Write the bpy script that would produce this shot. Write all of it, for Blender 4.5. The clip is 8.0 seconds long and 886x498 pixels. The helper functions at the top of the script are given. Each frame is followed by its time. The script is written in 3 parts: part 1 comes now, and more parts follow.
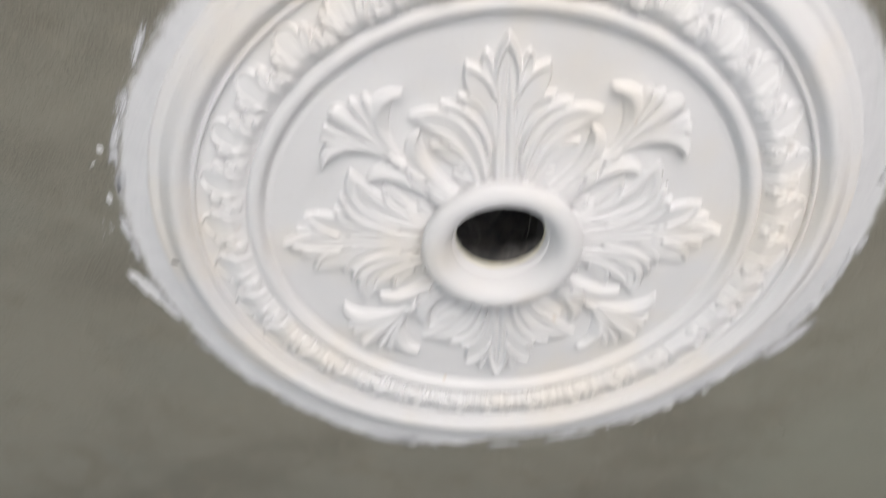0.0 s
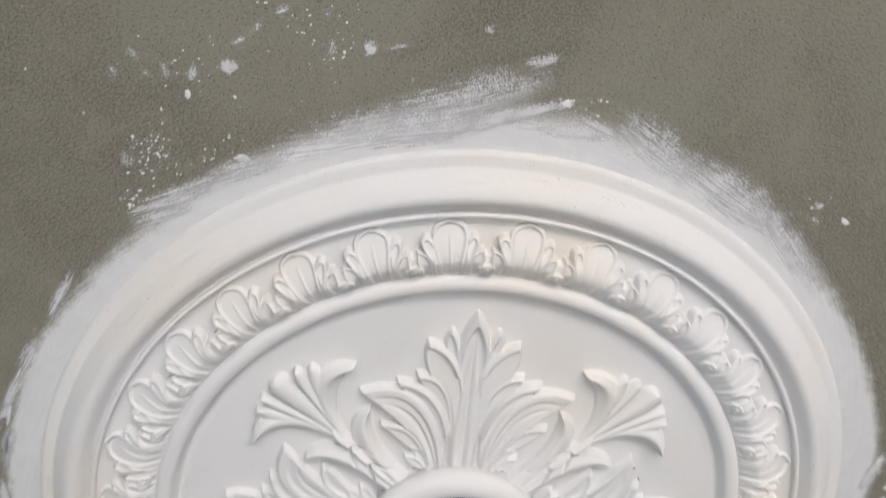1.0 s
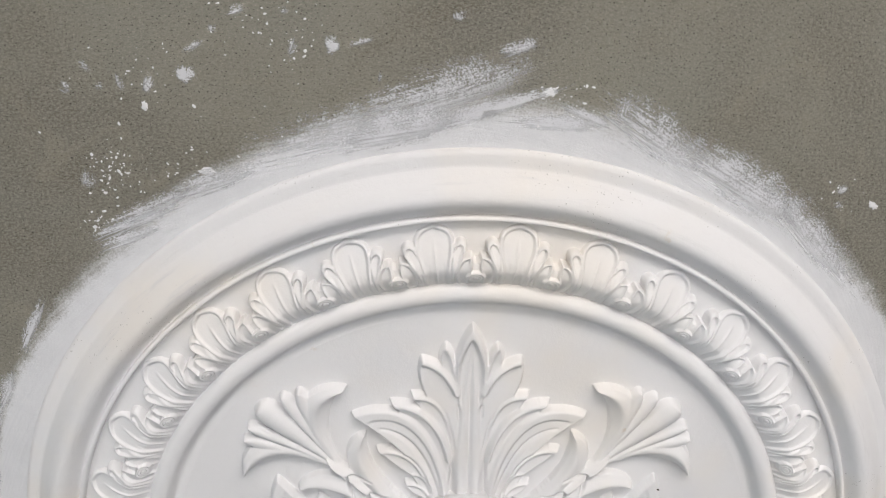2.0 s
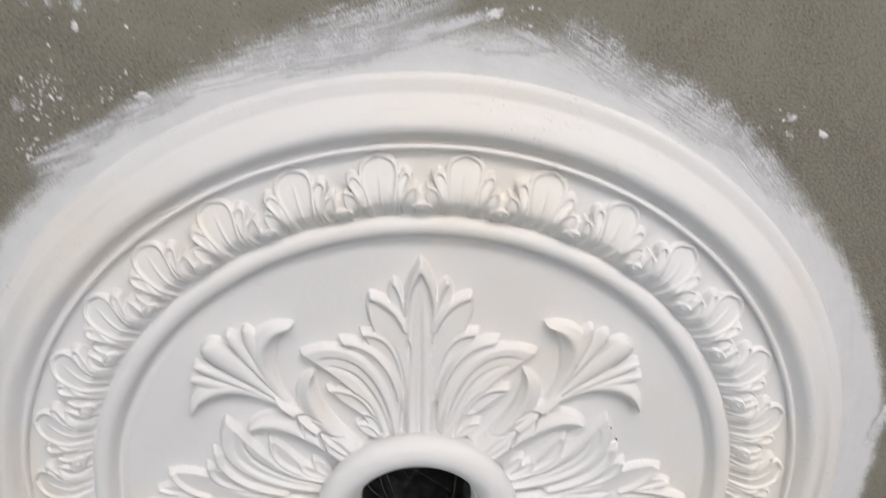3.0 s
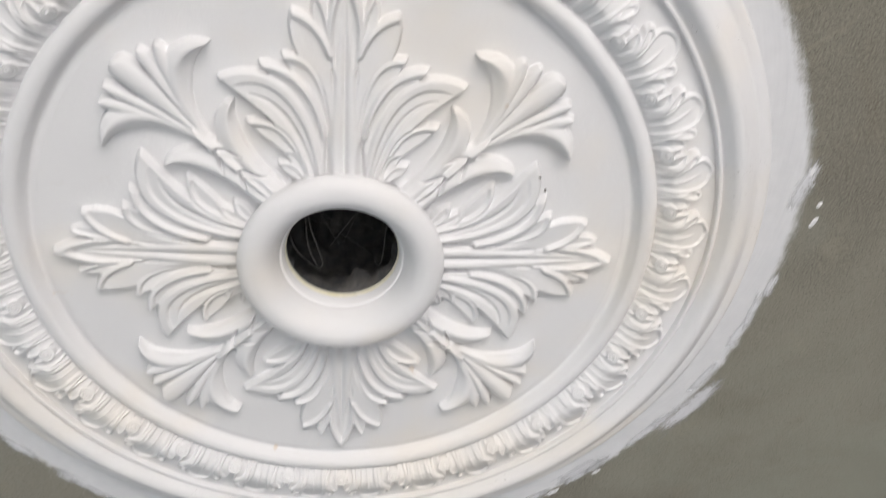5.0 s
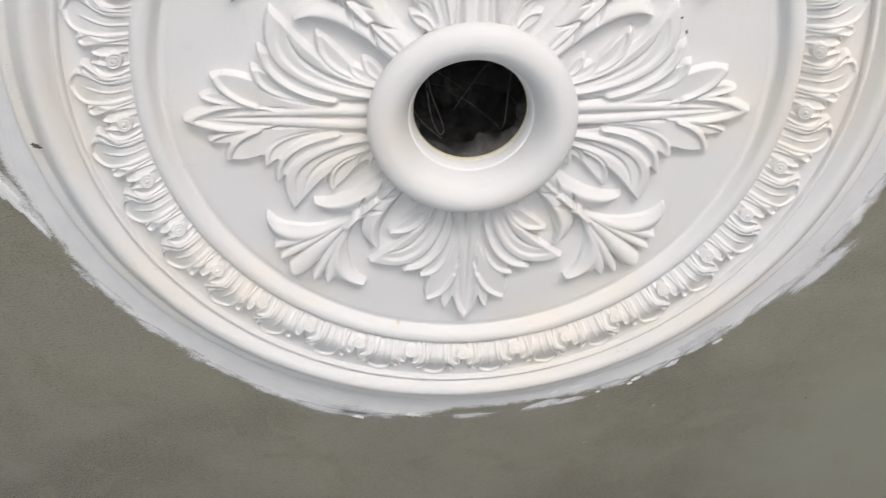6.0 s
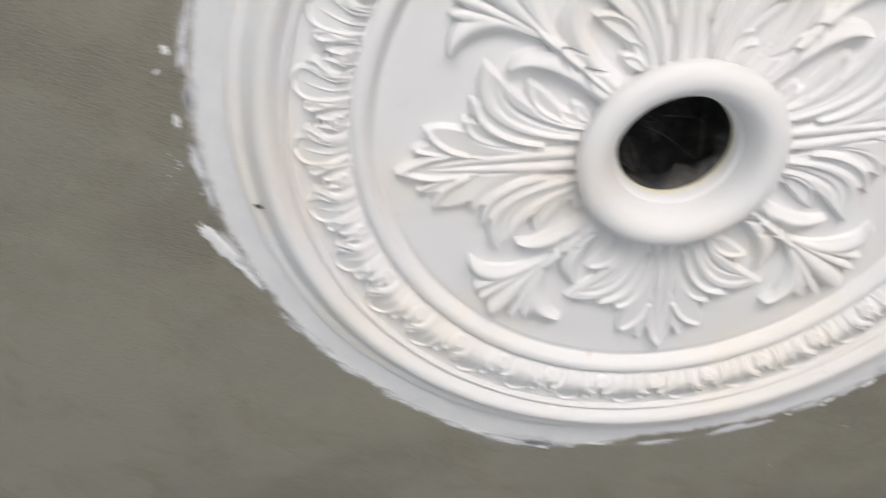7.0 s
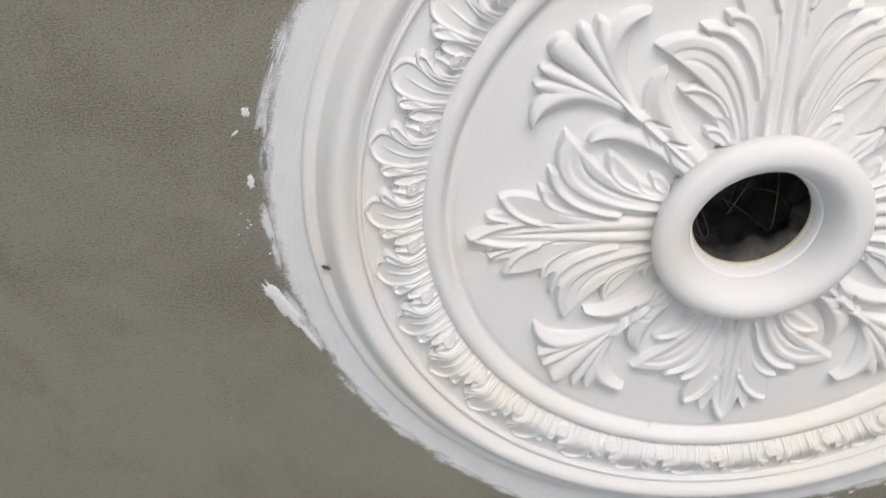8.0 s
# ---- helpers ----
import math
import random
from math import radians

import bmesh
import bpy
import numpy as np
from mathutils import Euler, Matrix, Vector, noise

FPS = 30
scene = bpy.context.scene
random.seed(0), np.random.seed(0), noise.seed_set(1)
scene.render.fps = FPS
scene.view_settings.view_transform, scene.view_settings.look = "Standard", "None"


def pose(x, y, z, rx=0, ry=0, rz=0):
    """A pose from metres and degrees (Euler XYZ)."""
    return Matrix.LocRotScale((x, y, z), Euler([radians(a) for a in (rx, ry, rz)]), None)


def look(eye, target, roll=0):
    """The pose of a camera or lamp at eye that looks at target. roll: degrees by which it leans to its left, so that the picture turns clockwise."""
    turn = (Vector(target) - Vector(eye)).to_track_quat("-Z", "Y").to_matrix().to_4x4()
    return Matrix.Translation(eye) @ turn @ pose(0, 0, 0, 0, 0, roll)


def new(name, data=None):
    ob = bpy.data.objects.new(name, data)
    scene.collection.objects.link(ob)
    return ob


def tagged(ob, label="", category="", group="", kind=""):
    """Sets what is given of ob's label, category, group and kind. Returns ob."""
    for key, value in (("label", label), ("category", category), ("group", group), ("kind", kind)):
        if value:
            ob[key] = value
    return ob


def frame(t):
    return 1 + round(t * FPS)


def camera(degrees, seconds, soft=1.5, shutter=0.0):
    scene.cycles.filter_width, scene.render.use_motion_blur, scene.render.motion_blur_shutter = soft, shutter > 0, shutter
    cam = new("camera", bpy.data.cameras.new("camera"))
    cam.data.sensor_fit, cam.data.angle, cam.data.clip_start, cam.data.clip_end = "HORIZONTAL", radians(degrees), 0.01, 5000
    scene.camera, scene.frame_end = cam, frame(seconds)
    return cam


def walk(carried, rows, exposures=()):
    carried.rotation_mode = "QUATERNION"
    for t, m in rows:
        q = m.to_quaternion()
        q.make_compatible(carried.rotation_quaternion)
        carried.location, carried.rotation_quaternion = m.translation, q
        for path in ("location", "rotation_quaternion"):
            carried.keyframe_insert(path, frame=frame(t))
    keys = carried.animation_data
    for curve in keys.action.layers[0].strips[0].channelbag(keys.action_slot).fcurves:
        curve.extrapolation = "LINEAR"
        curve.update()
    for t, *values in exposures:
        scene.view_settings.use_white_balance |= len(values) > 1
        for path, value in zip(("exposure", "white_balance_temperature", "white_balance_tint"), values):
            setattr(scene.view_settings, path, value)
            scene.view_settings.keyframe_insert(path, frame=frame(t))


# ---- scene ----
cam = camera(60.1, 8.0, soft=1.1, shutter=0.6)
PATH = [
    (0, (-0.063, -0.571, 1.938), (-0.072, 0.766, 3.425), -1.3),
    (0.5, (-0.082, -0.583, 1.996), (0.06, 0.469, 3.691), -4.7),
    (1, (-0.092, -0.578, 2.038), (0.089, 0.3, 3.825), -7.4),
    (1.2, (-0.084, -0.569, 2.055), (0.08, 0.274, 3.861), -6.6),
    (2.3, (-0.032, -0.547, 2.071), (0.013, 0.278, 3.892), -3.3),
    (2.5, (-0.028, -0.544, 2.07), (0.032, 0.288, 3.888), -4.3),
    (3, (-0.014, -0.512, 2.064), (0.091, 0.36, 3.861), -6.1),
    (3.5, (0.0, -0.484, 2.061), (0.165, 0.447, 3.824), -7.7),
    (4, (0.02, -0.454, 2.053), (0.239, 0.528, 3.781), -8.8),
    (4.2, (0.025, -0.441, 2.047), (0.259, 0.57, 3.756), -9.1),
    (5.3, (-0.008, -0.362, 2.008), (0.214, 0.788, 3.629), -8.6),
    (5.5, (-0.025, -0.342, 2.004), (0.163, 0.853, 3.597), -7.3),
    (6, (-0.065, -0.328, 2.002), (0.044, 0.933, 3.55), -5.4),
    (6.5, (-0.079, -0.331, 2.004), (-0.043, 0.941, 3.547), -4.4),
    (7, (-0.18, -0.361, 2.016), (-0.273, 0.874, 3.586), -1.3),
    (7.5, (-0.226, -0.375, 2.019), (-0.395, 0.806, 3.624), 1.3),
    (8, (-0.229, -0.378, 2.038), (-0.349, 0.771, 3.67), 1.7),
]
walk(cam, [(t, look(eye, target, roll)) for t, eye, target, roll in PATH],
     [(0, -0.1), (0.5, -0.5), (1, -0.29), (2.5, -0.22), (3.5, -0.25), (4.2, -0.22), (5.5, -0.1), (6.5, 0.0), (8, -0.05)])


def smooth(x):
    x = min(1.0, max(0.0, x))
    return x * x * (3 - 2 * x)


# ---- world, light, exposure ----
CEILING = 2.6
world = bpy.data.worlds.new("sky")
scene.world = world
world.use_nodes = True
sky = world.node_tree.nodes.new("ShaderNodeTexSky")
sky.sky_type, sky.sun_disc = "NISHITA", False
sky.sun_elevation, sky.sun_rotation = radians(38), radians(150)
world.node_tree.links.new(sky.outputs[0], world.node_tree.nodes["Background"].inputs[0])
world.node_tree.nodes["Background"].inputs[1].default_value = 0.1


def area_lamp(name, m, wide, high, watts, colour):
    data = bpy.data.lights.new(name, "AREA")
    data.shape, data.size, data.size_y, data.energy, data.color = "RECTANGLE", wide, high, watts, colour
    ob = new(name, data)
    ob.matrix_world = m
    return ob


area_lamp("window_daylight", look((0.45, -2.3, 1.05), (0.45, -0.85, 0.0)), 2.2, 1.9, 163, (1.0, 0.939, 0.895))
# weak cool fill lamp added on the west side to tint the shaded faces
area_lamp("west_cool_fill", look((-2.1, 0.9, 1.05), (0.0, 0.6, 1.3)), 1.2, 2.0, 11, (0.74, 0.90, 0.97))

# ---- materials ----


def material(name, rough=0.6):
    m = bpy.data.materials.new(name)
    m.use_nodes = True
    tree = m.node_tree
    bsdf = tree.nodes["Principled BSDF"]
    bsdf.inputs["Roughness"].default_value = rough
    return m, tree, bsdf


def node(tree, kind, **values):
    n = tree.nodes.new(kind)
    for key, value in values.items():
        if key in n.inputs:
            n.inputs[key].default_value = value
    return n


def maths(tree, op, a, b=None, c=None, clamp=False):
    n = tree.nodes.new("ShaderNodeMath")
    n.operation, n.use_clamp = op, clamp
    for i, v in enumerate((a, b, c)):
        if v is None:
            continue
        if isinstance(v, (int, float)):
            n.inputs[i].default_value = v
        else:
            tree.links.new(v, n.inputs[i])
    return n.outputs[0]


def noise_of(tree, vector, scale, detail=3.0, rough=0.55, distortion=0.0):
    n = tree.nodes.new("ShaderNodeTexNoise")
    n.inputs["Scale"].default_value, n.inputs["Detail"].default_value = scale, detail
    n.inputs["Roughness"].default_value, n.inputs["Distortion"].default_value = rough, distortion
    tree.links.new(vector, n.inputs["Vector"])
    return n.outputs["Fac"]


def step_of(tree, value, low, high, to_low=0.0, to_high=1.0):
    n = tree.nodes.new("ShaderNodeMapRange")
    n.interpolation_type = "SMOOTHSTEP"
    for i, v in enumerate((value, low, high, to_low, to_high)):
        if isinstance(v, (int, float)):
            n.inputs[i].default_value = v
        else:
            tree.links.new(v, n.inputs[i])
    return n.outputs[0]


def mixed(tree, fac, a, b):
    n = tree.nodes.new("ShaderNodeMix")
    n.data_type = "RGBA"
    for socket, v in ((n.inputs[0], fac), (n.inputs[6], a), (n.inputs[7], b)):
        if isinstance(v, (int, float)):
            socket.default_value = v
        elif isinstance(v, tuple):
            socket.default_value = (*v, 1.0)
        else:
            tree.links.new(v, socket)
    return n.outputs[2]


def bumped(tree, bsdf, height, strength, distance):
    n = tree.nodes.new("ShaderNodeBump")
    n.inputs["Strength"].default_value, n.inputs["Distance"].default_value = strength, distance
    tree.links.new(height, n.inputs["Height"])
    tree.links.new(n.outputs[0], bsdf.inputs["Normal"])


def world_place(tree):
    return tree.nodes.new("ShaderNodeNewGeometry").outputs["Position"]


def plaster_material():
    """Cast gypsum: chalky white, faint cream patches, pinholes, hairline scuffs."""
    m, tree, bsdf = material("cast_plaster", 0.78)
    bsdf.inputs["Specular IOR Level"].default_value = 0.22
    p = world_place(tree)
    patch = step_of(tree, noise_of(tree, p, 5.5, 3), 0.46, 0.68)
    col = mixed(tree, patch, (0.79, 0.792, 0.805), (0.815, 0.785, 0.745))
    scuff = step_of(tree, noise_of(tree, p, 55, 4, 0.65), 0.60, 0.78, 0, 0.35)
    col = mixed(tree, scuff, col, (0.735, 0.73, 0.725))
    stain = maths(tree, "MULTIPLY", step_of(tree, noise_of(tree, p, 26, 2), 0.70, 0.80), step_of(tree, noise_of(tree, p, 190, 2), 0.5, 0.62))
    col = mixed(tree, maths(tree, "MULTIPLY", stain, 0.5), col, (0.62, 0.50, 0.36))
    axis = tree.nodes.new("ShaderNodeSeparateXYZ")
    tree.links.new(p, axis.inputs[0])
    far = maths(tree, "SQRT", maths(tree, "ADD", maths(tree, "MULTIPLY", axis.outputs[0], axis.outputs[0]), maths(tree, "MULTIPLY", axis.outputs[1], axis.outputs[1])))
    drag_at = tree.nodes.new("ShaderNodeCombineXYZ")
    tree.links.new(maths(tree, "MULTIPLY", maths(tree, "ARCTAN2", axis.outputs[0], axis.outputs[1]), 5.0), drag_at.inputs[0])
    tree.links.new(maths(tree, "MULTIPLY", far, 120.0), drag_at.inputs[1])
    drag = step_of(tree, noise_of(tree, drag_at.outputs[0], 1.0, 4, 0.65), 0.56, 0.74, 0, 0.5)
    col = mixed(tree, maths(tree, "MULTIPLY", drag, step_of(tree, far, 0.33, 0.36)), col, (0.66, 0.66, 0.67))
    pin = step_of(tree, noise_of(tree, p, 520, 1), 0.70, 0.745)
    pin = maths(tree, "MULTIPLY", pin, maths(tree, "MULTIPLY", step_of(tree, far, 0.335, 0.345), step_of(tree, noise_of(tree, p, 15, 2), 0.53, 0.62)))
    col = mixed(tree, maths(tree, "MULTIPLY", pin, 0.7), col, (0.30, 0.285, 0.27))
    tree.links.new(col, bsdf.inputs["Base Color"])
    relief = maths(tree, "ADD", maths(tree, "MULTIPLY", noise_of(tree, p, 130, 4), 0.6), maths(tree, "MULTIPLY", noise_of(tree, p, 900, 2), 0.25))
    relief = maths(tree, "SUBTRACT", relief, pin)
    bumped(tree, bsdf, relief, 0.45, 0.0014)
    return m


def paint_material():
    m, tree, bsdf = material("white_emulsion", 0.5)
    p = world_place(tree)
    col = mixed(tree, noise_of(tree, p, 60, 4), (0.72, 0.725, 0.74), (0.84, 0.84, 0.85))
    tree.links.new(col, bsdf.inputs["Base Color"])
    bumped(tree, bsdf, noise_of(tree, p, 260, 4, 0.6), 0.6, 0.0015)
    return m


def dry_brush_material():
    """A thin film of white paint dragged out by the bristles, broken up over the grain of the cement."""
    m, tree, bsdf = material("dry_brushed_emulsion", 0.6)
    coord = tree.nodes.new("ShaderNodeTexCoord")
    uv, local = tree.nodes.new("ShaderNodeSeparateXYZ"), tree.nodes.new("ShaderNodeSeparateXYZ")
    tree.links.new(coord.outputs["UV"], uv.inputs[0])
    tree.links.new(coord.outputs["Object"], local.inputs[0])
    shift = maths(tree, "MULTIPLY", tree.nodes.new("ShaderNodeObjectInfo").outputs["Random"], 40.0)
    at = tree.nodes.new("ShaderNodeCombineXYZ")
    tree.links.new(maths(tree, "MULTIPLY", local.outputs[0], 22.0), at.inputs[0])
    tree.links.new(maths(tree, "MULTIPLY", local.outputs[1], 480.0), at.inputs[1])
    tree.links.new(shift, at.inputs[2])
    hair = noise_of(tree, at.outputs[0], 1.0, 3, 0.65)
    p = world_place(tree)
    grain, patch = noise_of(tree, p, 850, 3, 0.75), noise_of(tree, p, 70, 3, 0.6)
    a = maths(tree, "ADD", maths(tree, "SUBTRACT", uv.outputs[0], 0.5), maths(tree, "MULTIPLY", maths(tree, "SUBTRACT", hair, 0.5), 0.55))
    b = maths(tree, "ADD", maths(tree, "SUBTRACT", uv.outputs[1], 0.5), maths(tree, "MULTIPLY", maths(tree, "SUBTRACT", patch, 0.5), 0.35))
    b = maths(tree, "ADD", b, maths(tree, "MULTIPLY", maths(tree, "SUBTRACT", grain, 0.5), 0.9))
    q = maths(tree, "SQRT", maths(tree, "ADD", maths(tree, "MULTIPLY", a, a), maths(tree, "MULTIPLY", b, b)))
    inset = maths(tree, "MULTIPLY", step_of(tree, maths(tree, "ABSOLUTE", maths(tree, "SUBTRACT", uv.outputs[0], 0.5)), 0.40, 0.49, 1, 0),
                  step_of(tree, maths(tree, "ABSOLUTE", maths(tree, "SUBTRACT", uv.outputs[1], 0.5)), 0.38, 0.49, 1, 0))
    shape = maths(tree, "MULTIPLY", step_of(tree, q, 0.10, 0.44, 1, 0), inset)
    body = tree.nodes.new("ShaderNodeAttribute")
    body.attribute_name = "body"
    level = maths(tree, "MULTIPLY", shape, body.outputs["Fac"])
    for f, k in ((hair, 1.3), (grain, 2.2), (patch, 0.8)):
        level = maths(tree, "ADD", level, maths(tree, "MULTIPLY", maths(tree, "SUBTRACT", f, 0.5), k))
    film = maths(tree, "MULTIPLY", step_of(tree, level, 0.20, 1.20), step_of(tree, shape, 0.0, 0.6, 0, 0.85))
    tree.links.new(mixed(tree, hair, (0.72, 0.73, 0.76), (0.82, 0.83, 0.86)), bsdf.inputs["Base Color"])
    clear, mix = tree.nodes.new("ShaderNodeBsdfTransparent"), tree.nodes.new("ShaderNodeMixShader")
    tree.links.new(film, mix.inputs[0])
    tree.links.new(clear.outputs[0], mix.inputs[1])
    tree.links.new(bsdf.outputs[0], mix.inputs[2])
    tree.links.new(mix.outputs[0], tree.nodes["Material Output"].inputs["Surface"])
    return m


# Reach of the brushed paint round the rose, by bearing from the window side, every 11.25 degrees from the far side round.
FEATHER = (415, 432, 441, 434, 425, 429, 421, 423, 426, 424, 426, 419, 421, 426, 423, 429, 441,
           431, 432, 430, 425, 426, 427, 435, 428, 427, 433, 426, 426, 425, 421, 414, 415)
SOLID = (404, 421, 430, 423, 414, 418, 410, 412, 415, 413, 415, 408, 400, 402, 408, 409, 411,
           410, 404, 402, 403, 415, 416, 424, 417, 416, 422, 415, 415, 414, 410, 403, 404)


def concrete_material():
    """Fair-faced cement ceiling with white paint brushed over it round the rose."""
    m, tree, bsdf = material("cement_ceiling", 0.85)
    p = world_place(tree)
    cloud = noise_of(tree, p, 2.6, 5, 0.62, 0.4)
    col = mixed(tree, step_of(tree, cloud, 0.38, 0.62), (0.157, 0.149, 0.118), (0.256, 0.246, 0.201))
    col = mixed(tree, step_of(tree, noise_of(tree, p, 8, 4, 0.65, 0.8), 0.50, 0.70, 0, 0.65), col, (0.157, 0.141, 0.103))
    col = mixed(tree, step_of(tree, noise_of(tree, p, 5.5, 3), 0.50, 0.64, 0, 0.6), col, (0.228, 0.230, 0.194))
    col = mixed(tree, step_of(tree, noise_of(tree, p, 16, 5, 0.68, 1.6), 0.54, 0.68, 0, 0.48), col, (0.281, 0.260, 0.200))
    drawn = tree.nodes.new("ShaderNodeVectorMath")
    drawn.operation = "MULTIPLY"
    drawn.inputs[1].default_value = (0.7, 1.0, 1.0)
    tree.links.new(p, drawn.inputs[0])
    sand = noise_of(tree, drawn.outputs[0], 640, 4, 0.75)
    col = mixed(tree, step_of(tree, sand, 0.42, 0.60, 0, 0.78), col, (0.312, 0.294, 0.252))
    col = mixed(tree, step_of(tree, noise_of(tree, drawn.outputs[0], 430, 4, 0.75), 0.54, 0.68, 0, 0.52), col, (0.102, 0.092, 0.069))
    pit = step_of(tree, noise_of(tree, p, 640, 1, 0.5), 0.675, 0.70)
    col = mixed(tree, maths(tree, "MULTIPLY", pit, 0.9), col, (0.030, 0.027, 0.022))
    tan = maths(tree, "MULTIPLY", step_of(tree, noise_of(tree, p, 690, 1), 0.655, 0.69), 0.75)
    col = mixed(tree, tan, col, (0.38, 0.35, 0.29))
    # a paler, greener patch of cement; the ceiling's brighter far corner is put into it
    pale_patch = tree.nodes.new("ShaderNodeVectorMath")
    pale_patch.operation = "DISTANCE"
    pale_patch.inputs[1].default_value = (0.62, 0.50, CEILING)
    tree.links.new(p, pale_patch.inputs[0])
    pale_reach = maths(tree, "ADD", pale_patch.outputs["Value"], maths(tree, "MULTIPLY", noise_of(tree, p, 7, 5, 0.65, 0.8), 0.5))
    col = mixed(tree, step_of(tree, pale_reach, 0.30, 0.75, 0.5, 0.0), col, (0.300, 0.315, 0.262))
    # dry brush marks: bearing and distance from the rose's centre
    part_xyz = tree.nodes.new("ShaderNodeSeparateXYZ")
    tree.links.new(p, part_xyz.inputs[0])
    x, y = part_xyz.outputs[0], part_xyz.outputs[1]
    far = maths(tree, "SQRT", maths(tree, "ADD", maths(tree, "MULTIPLY", x, x), maths(tree, "MULTIPLY", y, y)))
    bearing = maths(tree, "ARCTAN2", x, maths(tree, "MULTIPLY", y, -1.0))
    turn = maths(tree, "ADD", maths(tree, "DIVIDE", bearing, 2 * math.pi), 0.5)
    wobble = maths(tree, "MULTIPLY", maths(tree, "SUBTRACT", noise_of(tree, p, 55, 6, 0.72), 0.5), 0.017)
    reach = []
    for table in (FEATHER, SOLID):
        ramp = tree.nodes.new("ShaderNodeValToRGB")
        ramp.color_ramp.interpolation = "LINEAR"
        while len(ramp.color_ramp.elements) < 32:
            ramp.color_ramp.elements.new(0.5)
        for i, e in enumerate(ramp.color_ramp.elements):
            e.position = i / 31
            v = float(np.interp(i / 31 * 32, range(33), table)) / 1000
            e.color = (v, v, v, 1)
        tree.links.new(turn, ramp.inputs[0])
        reach.append(maths(tree, "ADD", ramp.outputs[0], wobble))
    cover = maths(tree, "DIVIDE", maths(tree, "SUBTRACT", reach[0], far), maths(tree, "SUBTRACT", reach[0], reach[1]))
    bristle_at = tree.nodes.new("ShaderNodeCombineXYZ")
    lean = maths(tree, "ADD", maths(tree, "MULTIPLY", bearing, 7.0), maths(tree, "MULTIPLY", far, 26.0))
    tree.links.new(lean, bristle_at.inputs[0])
    tree.links.new(maths(tree, "ADD", maths(tree, "MULTIPLY", far, 330.0), maths(tree, "MULTIPLY", bearing, 22.0)), bristle_at.inputs[1])
    bristle = noise_of(tree, bristle_at.outputs[0], 1.0, 4, 0.6)
    grain = noise_of(tree, p, 620, 3, 0.7)
    ragged = maths(tree, "ADD", maths(tree, "MULTIPLY", maths(tree, "SUBTRACT", bristle, 0.5), 1.0), maths(tree, "MULTIPLY", maths(tree, "SUBTRACT", grain, 0.5), 2.2))
    paint = step_of(tree, maths(tree, "ADD", cover, maths(tree, "MULTIPLY", ragged, 0.62)), step_of(tree, y, -0.05, 0.15, 0.05, 0.24), step_of(tree, y, -0.05, 0.15, 1.1, 0.8))
    paint = maths(tree, "MULTIPLY", paint, step_of(tree, cover, -0.25, 0.12))
    paint = maths(tree, "MAXIMUM", paint, step_of(tree, cover, 0.95, 1.7))
    thin = maths(tree, "MULTIPLY", paint, step_of(tree, cover, -0.1, 1.1, 0.72, 1.0))
    white = mixed(tree, maths(tree, "ADD", maths(tree, "MULTIPLY", bristle, 0.4), maths(tree, "MULTIPLY", noise_of(tree, p, 45, 4), 0.6)), (0.66, 0.672, 0.695), (0.87, 0.876, 0.895))
    col = mixed(tree, thin, col, white)
    tree.links.new(col, bsdf.inputs["Base Color"])
    tree.links.new(step_of(tree, thin, 0, 1, 0.86, 0.58), bsdf.inputs["Roughness"])
    relief = maths(tree, "ADD", maths(tree, "MULTIPLY", sand, 0.7), maths(tree, "MULTIPLY", noise_of(tree, p, 90, 4), 0.6))
    relief = maths(tree, "ADD", relief, maths(tree, "MULTIPLY", maths(tree, "MULTIPLY", bristle, thin), 0.5))
    bumped(tree, bsdf, relief, 0.6, 0.0016)
    return m


def rough_material(name, dark, light, scale, rough=0.9, depth=0.002):
    m, tree, bsdf = material(name, rough)
    p = world_place(tree)
    f = noise_of(tree, p, scale, 5, 0.65)
    col = mixed(tree, step_of(tree, f, 0.32, 0.68), dark, light)
    col = mixed(tree, step_of(tree, noise_of(tree, p, scale * 9, 3), 0.5, 0.75, 0, 0.4), col, tuple(0.6 * c for c in dark))
    tree.links.new(col, bsdf.inputs["Base Color"])
    bumped(tree, bsdf, f, 0.5, depth)
    return m


PLASTER = plaster_material()
PAINT = paint_material()
DRY_PAINT = dry_brush_material()
CONCRETE = concrete_material()
WALL = rough_material("cement_render", (0.20, 0.203, 0.208), (0.29, 0.295, 0.30), 4)
FLOOR = rough_material("screed", (0.44, 0.45, 0.465), (0.55, 0.565, 0.585), 3)
# broken concrete in the hole, shade put into the colour: darker than the ceiling
VOID = rough_material("dimmed_broken_concrete", (0.058, 0.060, 0.065), (0.120, 0.114, 0.109), 60)
FIBRE = rough_material("dusty_fibre", (0.10, 0.098, 0.095), (0.20, 0.195, 0.19), 200, 0.8)
GLUE = rough_material("yellowed_filler", (0.74, 0.70, 0.52), (0.80, 0.78, 0.68), 40, 0.6)
DIRT = rough_material("dark_grit", (0.05, 0.045, 0.04), (0.14, 0.12, 0.10), 300)


# ---- mesh helpers ----


def mesh_of(name, verts, faces, mat, sharp=None):
    data = bpy.data.meshes.new(name)
    data.from_pydata(verts, [], faces)
    data.update()
    data.materials.append(mat)
    if sharp is not None:
        for f in data.polygons:
            f.use_smooth = True
        data.set_sharp_from_angle(angle=radians(sharp))
    return data


def part(name, data, parent, m=Matrix(), label=""):
    ob = new(name, data)
    ob.parent = parent
    ob.matrix_basis = m
    return tagged(ob, label)


